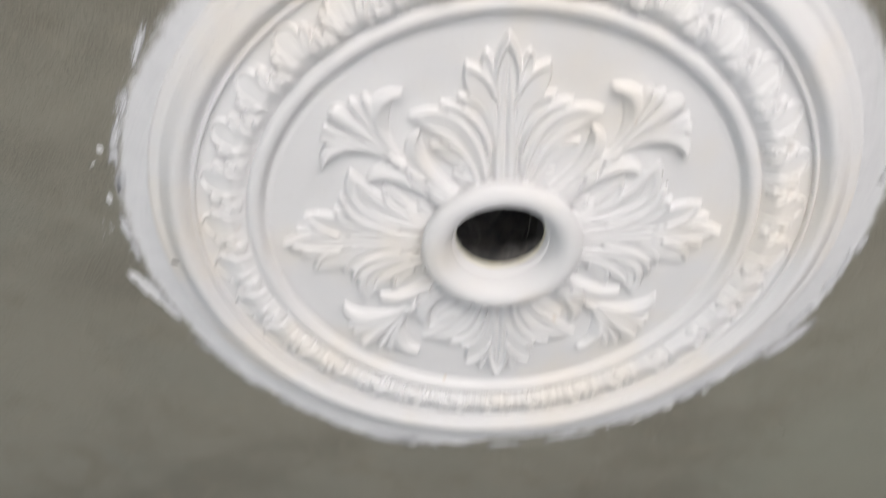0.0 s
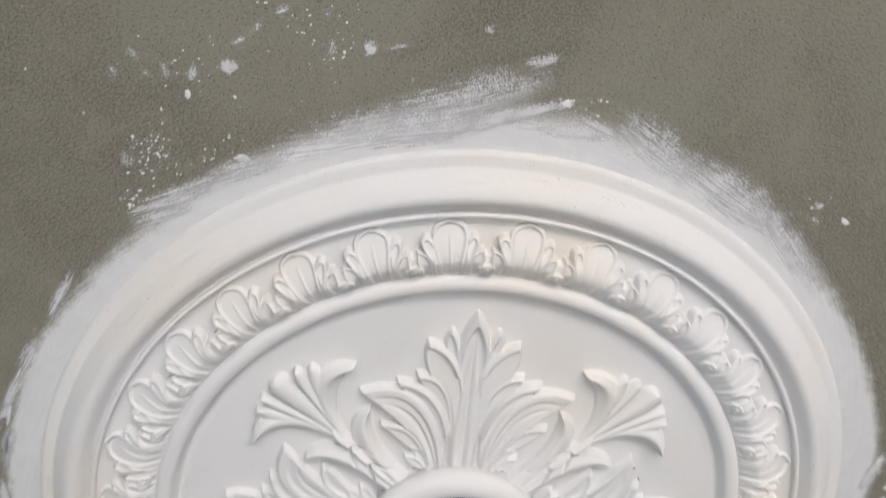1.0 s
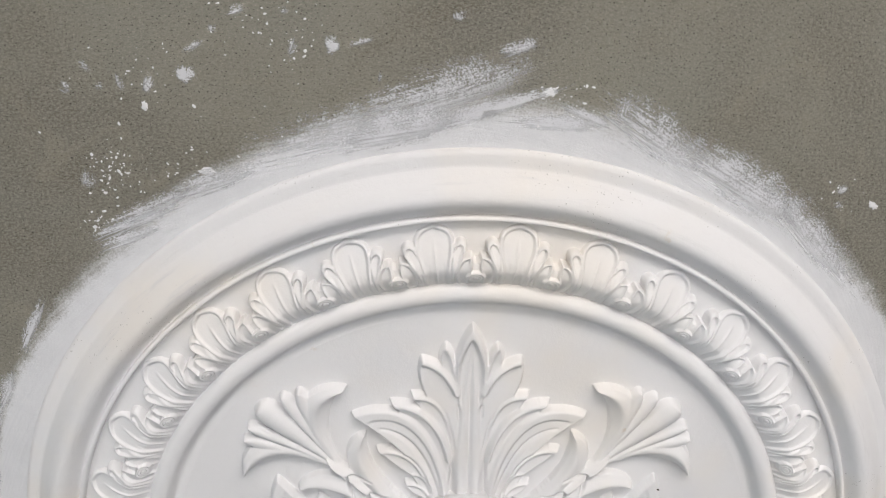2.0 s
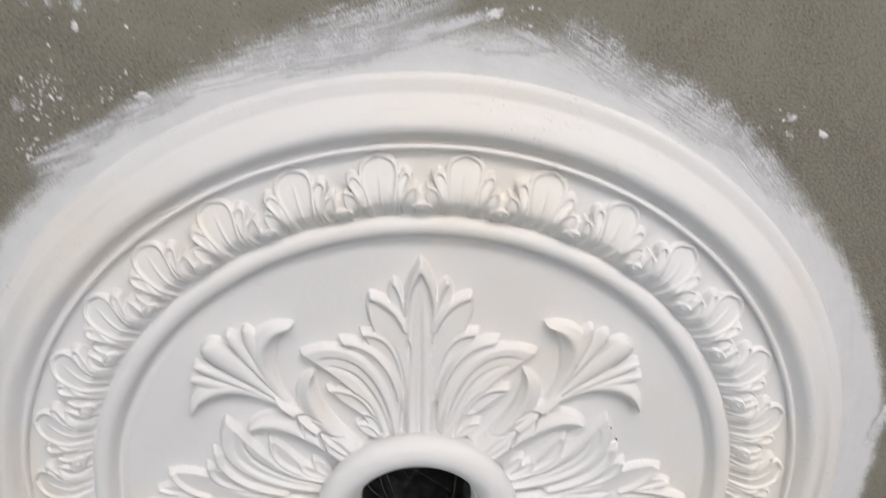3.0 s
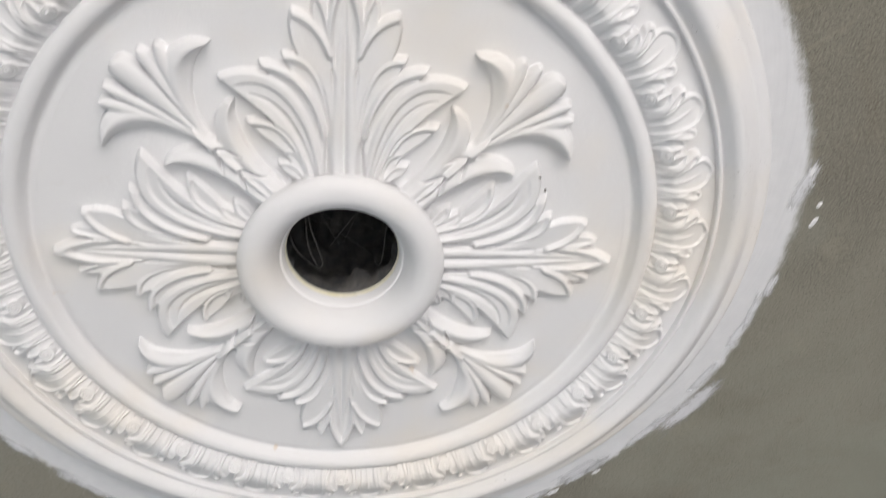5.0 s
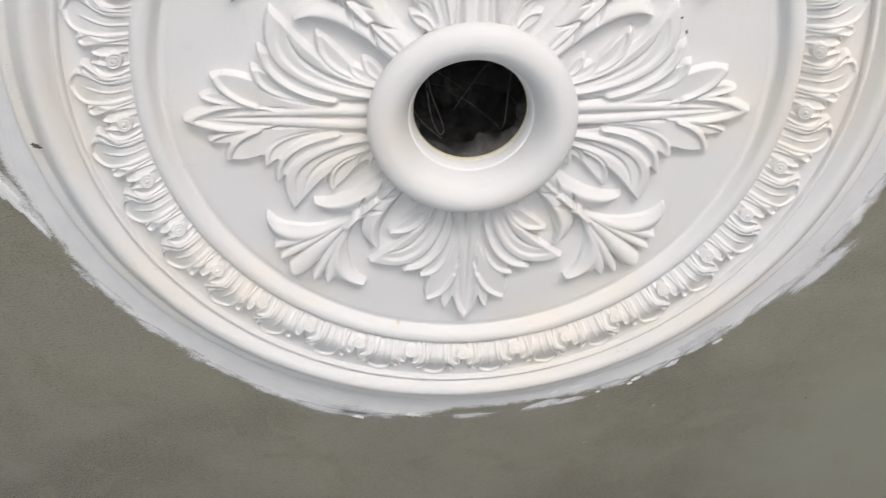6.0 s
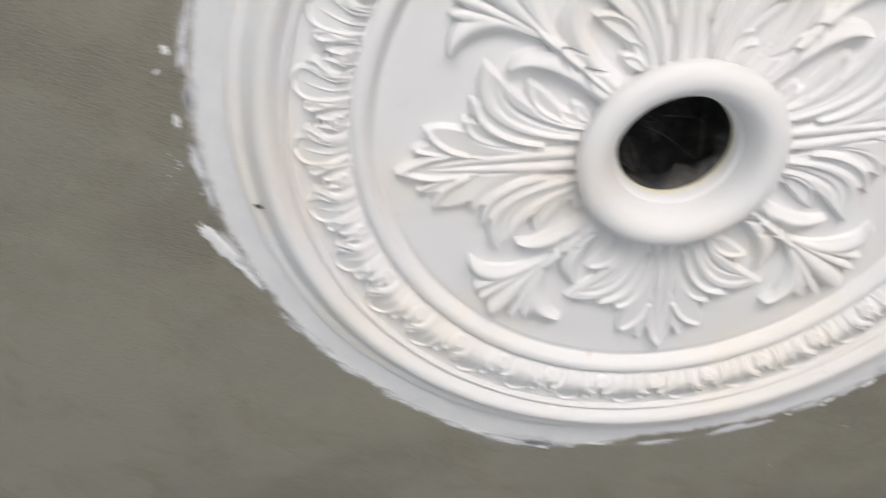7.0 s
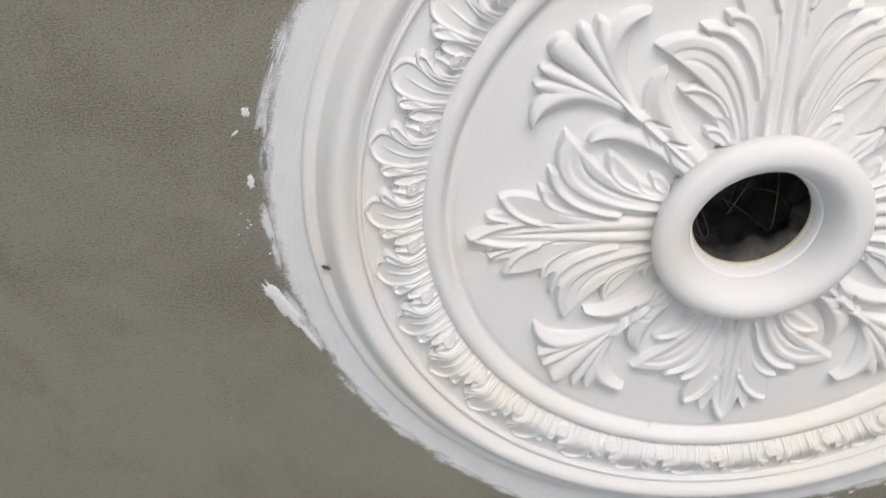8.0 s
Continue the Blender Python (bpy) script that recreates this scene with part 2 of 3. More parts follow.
def box(name, lo, hi, mat, gap=None):
    """A slab from lo to hi; gap (axis x or y span, z span) cuts an opening right through a wall."""
    (x0, y0, z0), (x1, y1, z1) = lo, hi
    cells = [(x0, x1, z0, z1)]
    if gap:
        gx0, gx1, gz0, gz1 = gap
        cells = [(x0, gx0, z0, z1), (gx1, x1, z0, z1), (gx0, gx1, z0, gz0), (gx0, gx1, gz1, z1)]
    verts, faces = [], []
    for a, b, c, d in cells:
        if b - a < 1e-5 or d - c < 1e-5:
            continue
        n = len(verts)
        verts += [(x, y, z) for x in (a, b) for y in (y0, y1) for z in (c, d)]
        faces += [tuple(n + i for i in q) for q in ((0, 1, 3, 2), (4, 6, 7, 5), (0, 4, 5, 1), (2, 3, 7, 6), (0, 2, 6, 4), (1, 5, 7, 3))]
    return new(name, mesh_of(name, verts, faces, mat))


def rounded(points, each=6):
    """A smooth line through profile points (Catmull-Rom); a doubled point stays a corner."""
    out, runs, run = [], [], [points[0]]
    for p in points[1:]:
        if p == run[-1]:
            runs.append(run)
            run = [p]
        else:
            run.append(p)
    runs.append(run)
    for run in runs:
        q = [Vector(p) for p in run]
        if len(q) < 2:
            continue
        if len(q) == 2:
            out += [tuple(q[0]), tuple(q[1])]
            continue
        q = [2 * q[0] - q[1]] + q + [2 * q[-1] - q[-2]]
        for i in range(1, len(q) - 2):
            a, b, c, d = q[i - 1:i + 3]
            for k in range(each):
                s = k / each
                out.append(tuple(0.5 * (2 * b + (c - a) * s + (2 * a - 5 * b + 4 * c - d) * s * s + (3 * b - a - 3 * c + d) * s ** 3)))
        out.append(tuple(q[-2]))
    return [p for i, p in enumerate(out) if i == 0 or (Vector(p) - Vector(out[i - 1])).length > 1e-6]


def lathe(name, profile, mat, n=256, sharp=38):
    """Turns a profile of (radius, drop below the ceiling) round the rose's axis."""
    pts = rounded(profile)
    verts = [(r * math.cos(2 * math.pi * k / n), r * math.sin(2 * math.pi * k / n), -d) for r, d in pts for k in range(n)]
    faces = [(i * n + k, i * n + (k + 1) % n, (i + 1) * n + (k + 1) % n, (i + 1) * n + k) for i in range(len(pts) - 1) for k in range(n)]
    return mesh_of(name, verts, faces, mat, sharp)


def ramp(x, a, b):
    x = np.clip((x - a) / (b - a), 0, 1)
    return x * x * (3 - 2 * x)


def lobe(name, spine, wide, high, kind="plain", root=0.45, peak=0.65, tip=0.75, hollow=0.5, rim=0.4, vein=0.0, start=0.12):
    """One carved lobe of a relief, in millimetres: a spine of four points (across, outwards), half widths (right, left of it),
    heights (root, tip)."""
    return dict(name=name, spine=np.array(spine, float), wide=wide, high=high, kind=kind, root=root, peak=peak, tip=tip, hollow=hollow, rim=rim, vein=vein, start=start)


def lobe_height(L, U, V):
    """Height of a lobe over the points (U, V); -1 outside it."""
    q, P = np.linspace(0, 1, 70), L["spine"]
    B = np.stack([(1 - q) ** 3, 3 * q * (1 - q) ** 2, 3 * q * q * (1 - q), q ** 3], 1)
    c = B @ P
    d = np.gradient(c, axis=0)
    d /= np.linalg.norm(d, axis=1)[:, None]
    best, s, side, along = np.full(U.shape, 1e9), np.zeros(U.shape), np.zeros(U.shape), np.zeros(U.shape)
    for k in range(len(q)):
        du, dv = U - c[k, 0], V - c[k, 1]
        far = du * du + dv * dv
        near = far < best
        best = np.where(near, far, best)
        a = du * d[k, 0] + dv * d[k, 1]
        side = np.where(near, dv * d[k, 0] - du * d[k, 1], side)
        along = np.where(near, a, along)
        s = np.where(near, q[k], s)
    reach = np.linalg.norm(np.diff(c, axis=0), axis=1).sum()
    s = np.clip(s + along / reach, 0, 1.0)
    f = np.where(s < L["peak"], L["root"] + (1 - L["root"]) * ramp(s, 0, L["peak"]), np.maximum(0, 1 - (np.maximum(0, s - L["peak"]) / (1 - L["peak"])) ** 2) ** L["tip"])
    w = np.where(side > 0, L["wide"][1], L["wide"][0]) * f
    t = side / np.maximum(w, 1e-6)
    inside = (np.abs(side) < w) & (w > 0.25) & (np.abs(along) < 0.03 * reach + 0.6)
    h = L["high"][0] + (L["high"][1] - L["high"][0]) * ramp(s, 0, 1)
    kind, hollow, r = L["kind"], L["hollow"], L["rim"]
    if kind == "shell":
        e = np.where(s > L["peak"], np.hypot(side / np.where(side > 0, *L["wide"][::-1]), (s - L["peak"]) / (1 - L["peak"])), np.abs(t))
        on = ramp(s, L["start"], L["start"] + 0.3)
        if L["tip"] > 0.6:      # a pointed end keeps a pointed hollow
            e = np.where(s > L["peak"], 1 - (w - np.abs(side)) / max(L["wide"]), np.abs(t))
        g = 1 - ramp(e, r - 0.12, r + 0.12)
        z = 1 - 0.32 * np.clip((e - r) / (1 - r), 0, 1) ** 1.5 - hollow * g * on + L["vein"] * np.maximum(0, 1 - np.abs(t) / 0.11) * ramp(s, 0.05, 0.2) * (1 - ramp(s, 0.55, 0.85))
    elif kind == "round":
        z = 0.3 + 0.7 * np.sqrt(np.clip(1 - t * t, 0, 1))
    elif kind == "keel":
        z = 1 - 0.62 * np.abs(t) ** 1.2
    elif kind == "reed":      # two rounded reeds with a fine line between them, falling to a channel on either side
        z = 1 - 0.36 * np.exp(-(t / 0.16) ** 2) - 0.68 * ramp(np.abs(t), 0.50, 1.0) - 0.10 * ((np.abs(t) - 0.42) / 0.42) ** 2
    elif kind == "horn":
        z = np.where(t > r, 1 - 0.4 * ramp(t, r, 1.0), 1 - hollow * ramp(-t, -r, 1.0))
    else:
        z = 1 - 0.25 * t * t
    return np.where(inside, h * z, -1.0)


def blade(name, upper, lower, high, rim, lo=0.45, lip=0.72, kind="leaf", vein=0.0):
    """One carved lobe between two edges that run from its root to its tip, in millimetres: a turned-over rim along the upper edge
    (half widths at root, tip), and a hollow that is deepest beside the rim and rises to the lower edge."""
    return dict(name=name, spine=np.array(upper, float), lower=np.array(lower, float), high=high, rim=rim, lo=lo, lip=lip, kind=kind, vein=vein)


def bezier(points, n=64):
    q = np.linspace(0, 1, n)
    return np.stack([(1 - q) ** 3, 3 * q * (1 - q) ** 2, 3 * q * q * (1 - q), q ** 3], 1) @ points


def nearest(line, U, V):
    """Distance to a line of points, and how far along it the nearest place lies."""
    best, along = np.full(U.shape, 1e9), np.zeros(U.shape)
    for k in range(len(line) - 1):
        a, b = line[k], line[k + 1] - line[k]
        q = np.clip(((U - a[0]) * b[0] + (V - a[1]) * b[1]) / max(b @ b, 1e-9), 0, 1)
        d = np.hypot(U - a[0] - q * b[0], V - a[1] - q * b[1])
        along = np.where(d < best, (k + q) / (len(line) - 1), along)
        best = np.minimum(best, d)
    return best, along


def blade_height(L, U, V):
    """Height of a blade over the points (U, V); -1 outside it."""
    upper, lower = bezier(L["spine"]), bezier(L["lower"])
    ring = np.concatenate([upper, lower[::-1]])
    inside = np.zeros(U.shape, bool)
    for a, b in zip(ring, np.roll(ring, -1, 0)):
        if a[1] != b[1]:
            inside ^= ((a[1] > V) != (b[1] > V)) & (U < a[0] + (V - a[1]) * (b[0] - a[0]) / (b[1] - a[1]))
    da, sa = nearest(upper, U, V)
    db, sb = nearest(lower, U, V)
    s, t = (sa + sb) / 2, db / np.maximum(da + db, 1e-6)
    h, rim = L["high"][0] + (L["high"][1] - L["high"][0]) * s, L["rim"][0] + (L["rim"][1] - L["rim"][0]) * s
    edge = np.minimum(da, db) if L["kind"] == "loop" else da
    on = 1 - ramp(edge, rim - 1.0, rim + 1.2)
    floor = L["lo"] + (L["lip"] - L["lo"]) * (1 - t) ** 1.4
    if L["kind"] == "half":      # the lower edge is the middle line: the hollow runs on across it
        floor = L["lo"] + 0.10 * t * t + L["vein"] * np.exp(-(db / 0.9) ** 2) * (1 - ramp(sb, 0.55, 0.80))
    z = on * (1 - 0.26 * (1 - np.clip(edge / 3.0, 0, 1)) ** 2) + (1 - on) * floor
    return np.where(inside, h * z, -1.0)


def blurred(h, sigma):
    n = int(3 * sigma) + 1
    k = np.exp(-0.5 * (np.arange(-n, n + 1) / sigma) ** 2)
    k /= k.sum()
    for axis in (0, 1):
        pad = [(n, n) if a == axis else (0, 0) for a in (0, 1)]
        p = np.pad(h, pad, mode="edge")
        h = sum(k[i] * np.take(p, range(i, i + h.shape[axis]), axis=axis) for i in range(2 * n + 1))
    return h


def groove_depth(G, U, V):
    """Depth of a gouged line: a spine of four points, half width and depth; it fades in from its first point and ends in a round nose."""
    P, (half, deep) = np.array(G[0], float), G[1:]
    q = np.linspace(0, 1, 90)
    c = np.stack([(1 - q) ** 3, 3 * q * (1 - q) ** 2, 3 * q * q * (1 - q), q ** 3], 1) @ P
    out = np.zeros(U.shape)
    for k in range(len(q)):
        w = half * (0.45 + 0.55 * min(1.0, q[k] * 2.5))
        out = np.maximum(out, deep * min(1.0, 0.35 + q[k] * 2) * np.exp(-(((U - c[k, 0]) ** 2 + (V - c[k, 1]) ** 2) / (w * w)) ** 1.2))
    return out


def relief(lobes, u1, v0, v1, step, soft, place, domes=(), grooves=(), tall=1.0, lift=None):
    """Carves lobes, mirrored across the middle line, as one relief of merged surfaces and cuts it into one mesh for each lobe.
    place maps (u, v, height) in millimetres to metres. Returns (name, mesh) pairs."""
    us, vs = np.arange(0, u1 + step, step), np.arange(v0, v1 + step, step)
    U, V = np.meshgrid(us, vs, indexing="ij")
    top, owner = np.zeros(U.shape), np.full(U.shape, -1)
    for k, L in enumerate(lobes):
        if "lower" in L:      # a blade lies over what was carved before it
            h = blade_height(L, U, V)
            owner, top = np.where(h > 0, k, owner), np.where(h > 0, h, top)
            continue
        h = lobe_height(L, U, V)
        if L["spine"][:, 0].max() > 0.01:      # what crosses the middle line shows on both sides
            h = np.maximum(h, lobe_height(L, -U, V))
        owner = np.where(h > top, k, owner)
        top = np.maximum(top, h)
    for k, (_, cu, cv, cr, ch, eye) in enumerate(domes):
        rr = np.hypot(U - cu, (V - cv) / (0.74 if eye else 1.0)) / cr
        h = np.where(rr < 1, ch * ((0.72 if eye else 0.45) + (0.28 if eye else 0.55) * np.sqrt(np.clip(1 - rr ** 2, 0, 1)) - eye * (0.26 * np.exp(-((rr - 0.68) / 0.10) ** 2) + 0.30 * np.exp(-((rr - 0.36) / 0.10) ** 2) + 0.15 * np.exp(-(rr / 0.10) ** 2))), -1)
        owner = np.where(h > top, len(lobes) + k, owner)
        top = np.maximum(top, h)
    for G in grooves:
        d = groove_depth(G, U, V)
        top = np.where(top > 0, np.maximum(np.minimum(top, 1.5), top - d), top)
    if lift:
        top = np.where(top > 0, top * (0.35 + 0.65 * ramp(V, v0, v0 + 7)) + lift(V), top)
    top = np.concatenate([top[:0:-1], top])
    owner = np.concatenate([np.where(owner[:0:-1] >= 0, owner[:0:-1] + 1000, -1), owner])
    us = np.concatenate([-us[:0:-1], us])
    top = tall * blurred(top, soft / step)
    gu, gv = np.gradient(top, step)
    # cells belong to the lobe at their corner; the flanks that blurring adds go to the nearest one
    for _ in range(4):
        for axis in (0, 1):
            for way in (1, -1):
                moved = np.roll(owner, way, axis)
                owner = np.where((owner < 0) & (top > 0.05), moved, owner)
    names = [L["name"] for L in lobes] + [d[0] for d in domes]
    out = []
    middle = [L["spine"][:, 0].max() < 0.01 for L in lobes] + [False] * len(domes)
    owner = np.where(owner >= 1000, np.where(np.array(middle + [True])[np.clip(owner - 1000, 0, len(middle))], owner - 1000, owner), owner)
    for k in sorted(set(owner.ravel().tolist()) - {-1}):
        a, b = np.nonzero(owner[:-1, :-1] == k)
        if len(a) < 12:
            continue
        corner = np.stack([a * len(vs) + b, (a + 1) * len(vs) + b, (a + 1) * len(vs) + b + 1, a * len(vs) + b + 1], 1)
        used, index = np.unique(corner, return_inverse=True)
        iu, iv = used // len(vs), used % len(vs)
        verts, normals = [], []
        for x, y in zip(iu.tolist(), iv.tolist()):
            p, m = place(us[x], vs[y], top[x, y])
            verts.append(p)
            normals.append((m @ Vector((-gu[x, y], -gv[x, y], 1))).normalized())
        data = mesh_of(names[k % 1000], verts, [tuple(f) for f in index.reshape(-1, 4).tolist()], PLASTER)
        for f in data.polygons:
            f.use_smooth = True
        data.normals_split_custom_set_from_vertices(normals)
        out.append((names[k % 1000], data))
    return out


FACE_DOWN = Matrix(((1, 0, 0), (0, -1, 0), (0, 0, -1)))


def flat_place(u, v, h):
    return (u / 1000, -v / 1000, -(h - 0.25) / 1000), FACE_DOWN


def ring_place(u, v, h):
    """Bends a strip round the rose's axis; u is an arc length at radius 310 mm."""
    a = u / 310
    turned = Matrix.Rotation(a, 3, "Z") @ FACE_DOWN
    return (v / 1000 * math.sin(a), -v / 1000 * math.cos(a), -(h - 0.25) / 1000), turned


# ---- the room ----
X0, X1, Y0, Y1, THICK = -2.2, 2.2, -2.4, 3.0, 0.2
tagged(box("floor", (X0, Y0, -0.15), (X1, Y1, 0), FLOOR), "grey cement screed floor of a bare room", "floor", kind="structure")
tagged(box("wall_south", (X0 - THICK, Y0 - THICK, 0), (X1 + THICK, Y0, CEILING), WALL, (-0.65, 1.55, 0.1, 2.05)), "bare rendered wall with a wide window opening", "wall", kind="structure")
tagged(box("wall_north", (X0 - THICK, Y1, 0), (X1 + THICK, Y1 + THICK, CEILING), WALL), "bare cement rendered wall", "wall", kind="structure")
# the opening in this unseen wall is added to go with the fill lamp
west = tagged(box("wall_west", (Y0, 0, 0), (Y1, THICK, CEILING), WALL, (0.3, 1.5, 0.0, 2.1)), "bare rendered wall with an unseen opening added for the cool fill lamp", "wall", kind="structure")
west.matrix_world = pose(X0, 0, 0, 0, 0, 90)
tagged(box("wall_east", (X1, Y0, 0), (X1 + THICK, Y1, CEILING), WALL), "bare cement rendered wall", "wall", kind="structure")


def ceiling_slab():
    """Slab with a ragged core hole that opens into a void above the rose; the hole's dimness is put into its colour."""
    n, top = 96, CEILING + 0.26
    verts, faces, void = [], [], []
    rings = (0.054, 0.12, 0.3, 0.6, 1.2)
    for r in rings:
        verts += [(r * math.cos(2 * math.pi * k / n), r * math.sin(2 * math.pi * k / n), CEILING) for k in range(n)]
    for k in range(n):
        a = 2 * math.pi * k / n
        c, s = math.cos(a), math.sin(a)
        reach = min((X1 + THICK) / c if c > 1e-9 else (X0 - THICK) / c if c < -1e-9 else 9e9, (Y1 + THICK) / s if s > 1e-9 else (Y0 - THICK) / s if s < -1e-9 else 9e9)
        verts.append((reach * c, reach * s, CEILING))
    for i in range(len(rings)):
        faces += [(i * n + k, (i + 1) * n + k, (i + 1) * n + (k + 1) % n, i * n + (k + 1) % n) for k in range(n)]
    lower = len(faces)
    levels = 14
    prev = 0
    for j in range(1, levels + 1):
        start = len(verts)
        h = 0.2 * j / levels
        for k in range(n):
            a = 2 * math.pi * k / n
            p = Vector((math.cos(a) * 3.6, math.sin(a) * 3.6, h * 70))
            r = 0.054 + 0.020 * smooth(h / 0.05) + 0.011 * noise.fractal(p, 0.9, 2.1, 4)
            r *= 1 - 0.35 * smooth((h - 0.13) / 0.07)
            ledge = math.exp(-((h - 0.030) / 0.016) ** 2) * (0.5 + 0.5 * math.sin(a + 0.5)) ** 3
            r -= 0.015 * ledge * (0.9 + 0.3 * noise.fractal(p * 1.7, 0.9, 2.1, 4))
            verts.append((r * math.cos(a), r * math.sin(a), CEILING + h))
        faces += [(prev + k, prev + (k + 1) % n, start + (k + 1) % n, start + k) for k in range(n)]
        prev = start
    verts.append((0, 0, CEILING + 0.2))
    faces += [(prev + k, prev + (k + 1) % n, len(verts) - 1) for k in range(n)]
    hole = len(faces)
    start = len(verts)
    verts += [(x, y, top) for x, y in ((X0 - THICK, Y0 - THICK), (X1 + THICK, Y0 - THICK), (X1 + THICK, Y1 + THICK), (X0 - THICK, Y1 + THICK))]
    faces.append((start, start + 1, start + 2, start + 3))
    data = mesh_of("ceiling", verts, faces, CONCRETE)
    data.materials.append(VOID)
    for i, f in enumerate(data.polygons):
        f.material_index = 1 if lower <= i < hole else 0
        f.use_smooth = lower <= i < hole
    return tagged(new("ceiling", data), "grey fair-faced cement ceiling with white paint brushed round the plaster rose", "ceiling", kind="structure")


ceiling_slab()

# ---- the ceiling rose ----
PLATE = 0.004
rose = tagged(new("ceiling_rose"), "white cast plaster ceiling rose with acanthus leaves and open centre", "ceiling rose")
rose.matrix_world = pose(0, 0, CEILING)

rim = lathe("rim", [(0.3895, -0.001), (0.3890, 0.0028), (0.3865, 0.0050), (0.3825, 0.0058), (0.3775, 0.0063), (0.3752, 0.0078), (0.3708, 0.0120), (0.3655, 0.0173), (0.3607, 0.0205),
                    (0.3562, 0.0214), (0.3515, 0.0196), (0.3470, 0.0150), (0.3440, 0.0112), (0.3422, 0.0102), (0.3422, 0.0102), (0.3416, 0.0138), (0.3402, 0.0150), (0.3386, 0.0148), (0.3376, 0.0132), (0.3372, 0.0085), (0.3372, 0.0085)], PLASTER)
part("rim", rim, rose, label="broad rounded outer moulding with a narrow inner fillet")
field = lathe("frieze_band", [(0.3374, 0.0086), (0.3300, 0.0084), (0.3180, 0.0082), (0.3050, 0.0072), (0.2950, 0.0066), (0.2850, 0.0064)], PLASTER)
part("frieze_band", field, rose)
bead = [(0.2763 + 0.0093 * math.cos(a), 0.0046 + 0.0102 * math.sin(a)) for a in np.linspace(0, math.pi, 11)]
part("bead", lathe("bead", [(0.2856, 0.001), (0.2856, 0.001), *[(float(r), float(d)) for r, d in bead if r > 0.2700], (0.2690, 0.0104), (0.2674, 0.0072), (0.2660, 0.0046), (0.2646, 0.0031), (0.2628, 0.0028), (0.2605, 0.0033), (0.2570, 0.0042)], PLASTER), rose, label="smooth half-round inner ring")
part("plate", lathe("plate", [(0.2582, PLATE), (0.2000, PLATE), (0.1200, PLATE), (0.0820, PLATE)], PLASTER), rose, label="smooth flat disc")
boss = part("boss", lathe("boss", [(0.0835, 0.002), (0.0838, 0.0095), (0.0862, 0.0145), (0.0892, 0.0195), (0.0905, 0.0250), (0.0893, 0.0305), (0.0850, 0.0350), (0.0785, 0.0372), (0.0715, 0.0366), (0.0648, 0.0325), (0.0597, 0.0255), (0.0566, 0.0178), (0.0552, 0.0120),
                                  (0.0552, 0.0120), (0.0536, 0.0112), (0.0520, 0.0065), (0.0512, 0.0005)], PLASTER), rose, pose(-0.0008, 0.0025, 0), label="thick rounded collar round the hole")
part("filler_ring", lathe("filler_ring", [(0.0513, 0.0022), (0.0508, 0.0010), (0.0503, -0.0012), (0.0507, -0.0040)], GLUE, 128), boss, label="thin ring of yellowed filler")

# palmettes: a reeded stem, a spear-shaped end and eight lobes on either side
palmette_lobes = [
    blade("spear", ((8, 168), (19, 206), (13, 230), (0, 249)), ((0, 168), (0, 193), (0, 223), (0, 249)), (6.6, 8.4), (2.0, 7.0), 0.48, kind="half"),
    lobe("stem", ((0, 76), (0, 118), (0, 175), (0, 238)), (17, 17), (9.8, 4.4), "reed", root=1.0, peak=0.01, tip=0.9),
    blade("lobe", ((9, 186), (12, 204), (13, 225), (20.5, 231)), ((11, 186), (16, 200), (34, 214), (21, 231)), (6.4, 7.2), (1.8, 4.2), 0.55),
    blade("lobe", ((10, 187), (14, 201), (24, 216), (40, 219)), ((9, 122), (22, 170), (50, 187), (40, 219)), (8.8, 7.6), (3.2, 5.8), 0.52, 0.74),
    blade("lobe", ((11, 122), (14, 164), (24, 187), (48.5, 185)), ((14, 118), (22, 154), (43, 166), (48.5, 185)), (4.6, 8.2), (2.4, 5.2), 0.58, 0.74),
    blade("lobe", ((14.6, 119), (18, 146), (34, 180), (66, 177)), ((17.5, 74), (22, 126), (50, 156), (66, 177)), (11.0, 8.0), (3.2, 6.2), 0.50, 0.60),
    blade("lobe", ((17, 72), (19, 142), (50, 188), (98, 163.5)), ((34, 72), (36, 119), (66, 138), (98, 163.5)), (10.4, 6.6), (3.4, 11.5), 0.62, 1.04),
    blade("lobe", ((31, 78), (34, 115), (54, 136), (78, 128.5)), ((37, 78), (39, 102), (63, 107), (78, 128.5)), (9.4, 7.2), (2.8, 5.2), 0.55, 0.78),
    blade("lobe", ((30, 82), (32, 95), (38, 106), (48.5, 105)), ((33, 80), (38, 88), (49, 93), (48.5, 105)), (7.4, 7.4), (2.0, 3.6), 0.58, 0.78),
    blade("lobe", ((31, 76), (36, 89), (44, 95), (54, 93)), ((34, 72), (41, 78), (53, 80), (54, 93)), (7.0, 7.0), (2.0, 3.6), 0.58, 0.78),
]
palmette_grooves = [(((74, 151), (48, 148), (32, 116), (23.5, 72)), 1.6, 3.6), (((13, 110), (12.6, 100), (12.8, 86), (13.2, 72)), 2.6, 3.0)]
pieces = relief(palmette_lobes, 104, 76, 256, 0.6, 0.75, flat_place, grooves=palmette_grooves, tall=1.2)
stem_mesh = next(data for name, data in pieces if name == "stem")
for quarter in range(4):
    stem = part("palmette", stem_mesh, rose, pose(0, 0.0012, -PLATE, 0, 0, 90 * quarter))
    for name, data in pieces:
        if name != "stem":
            part(name, data, stem)

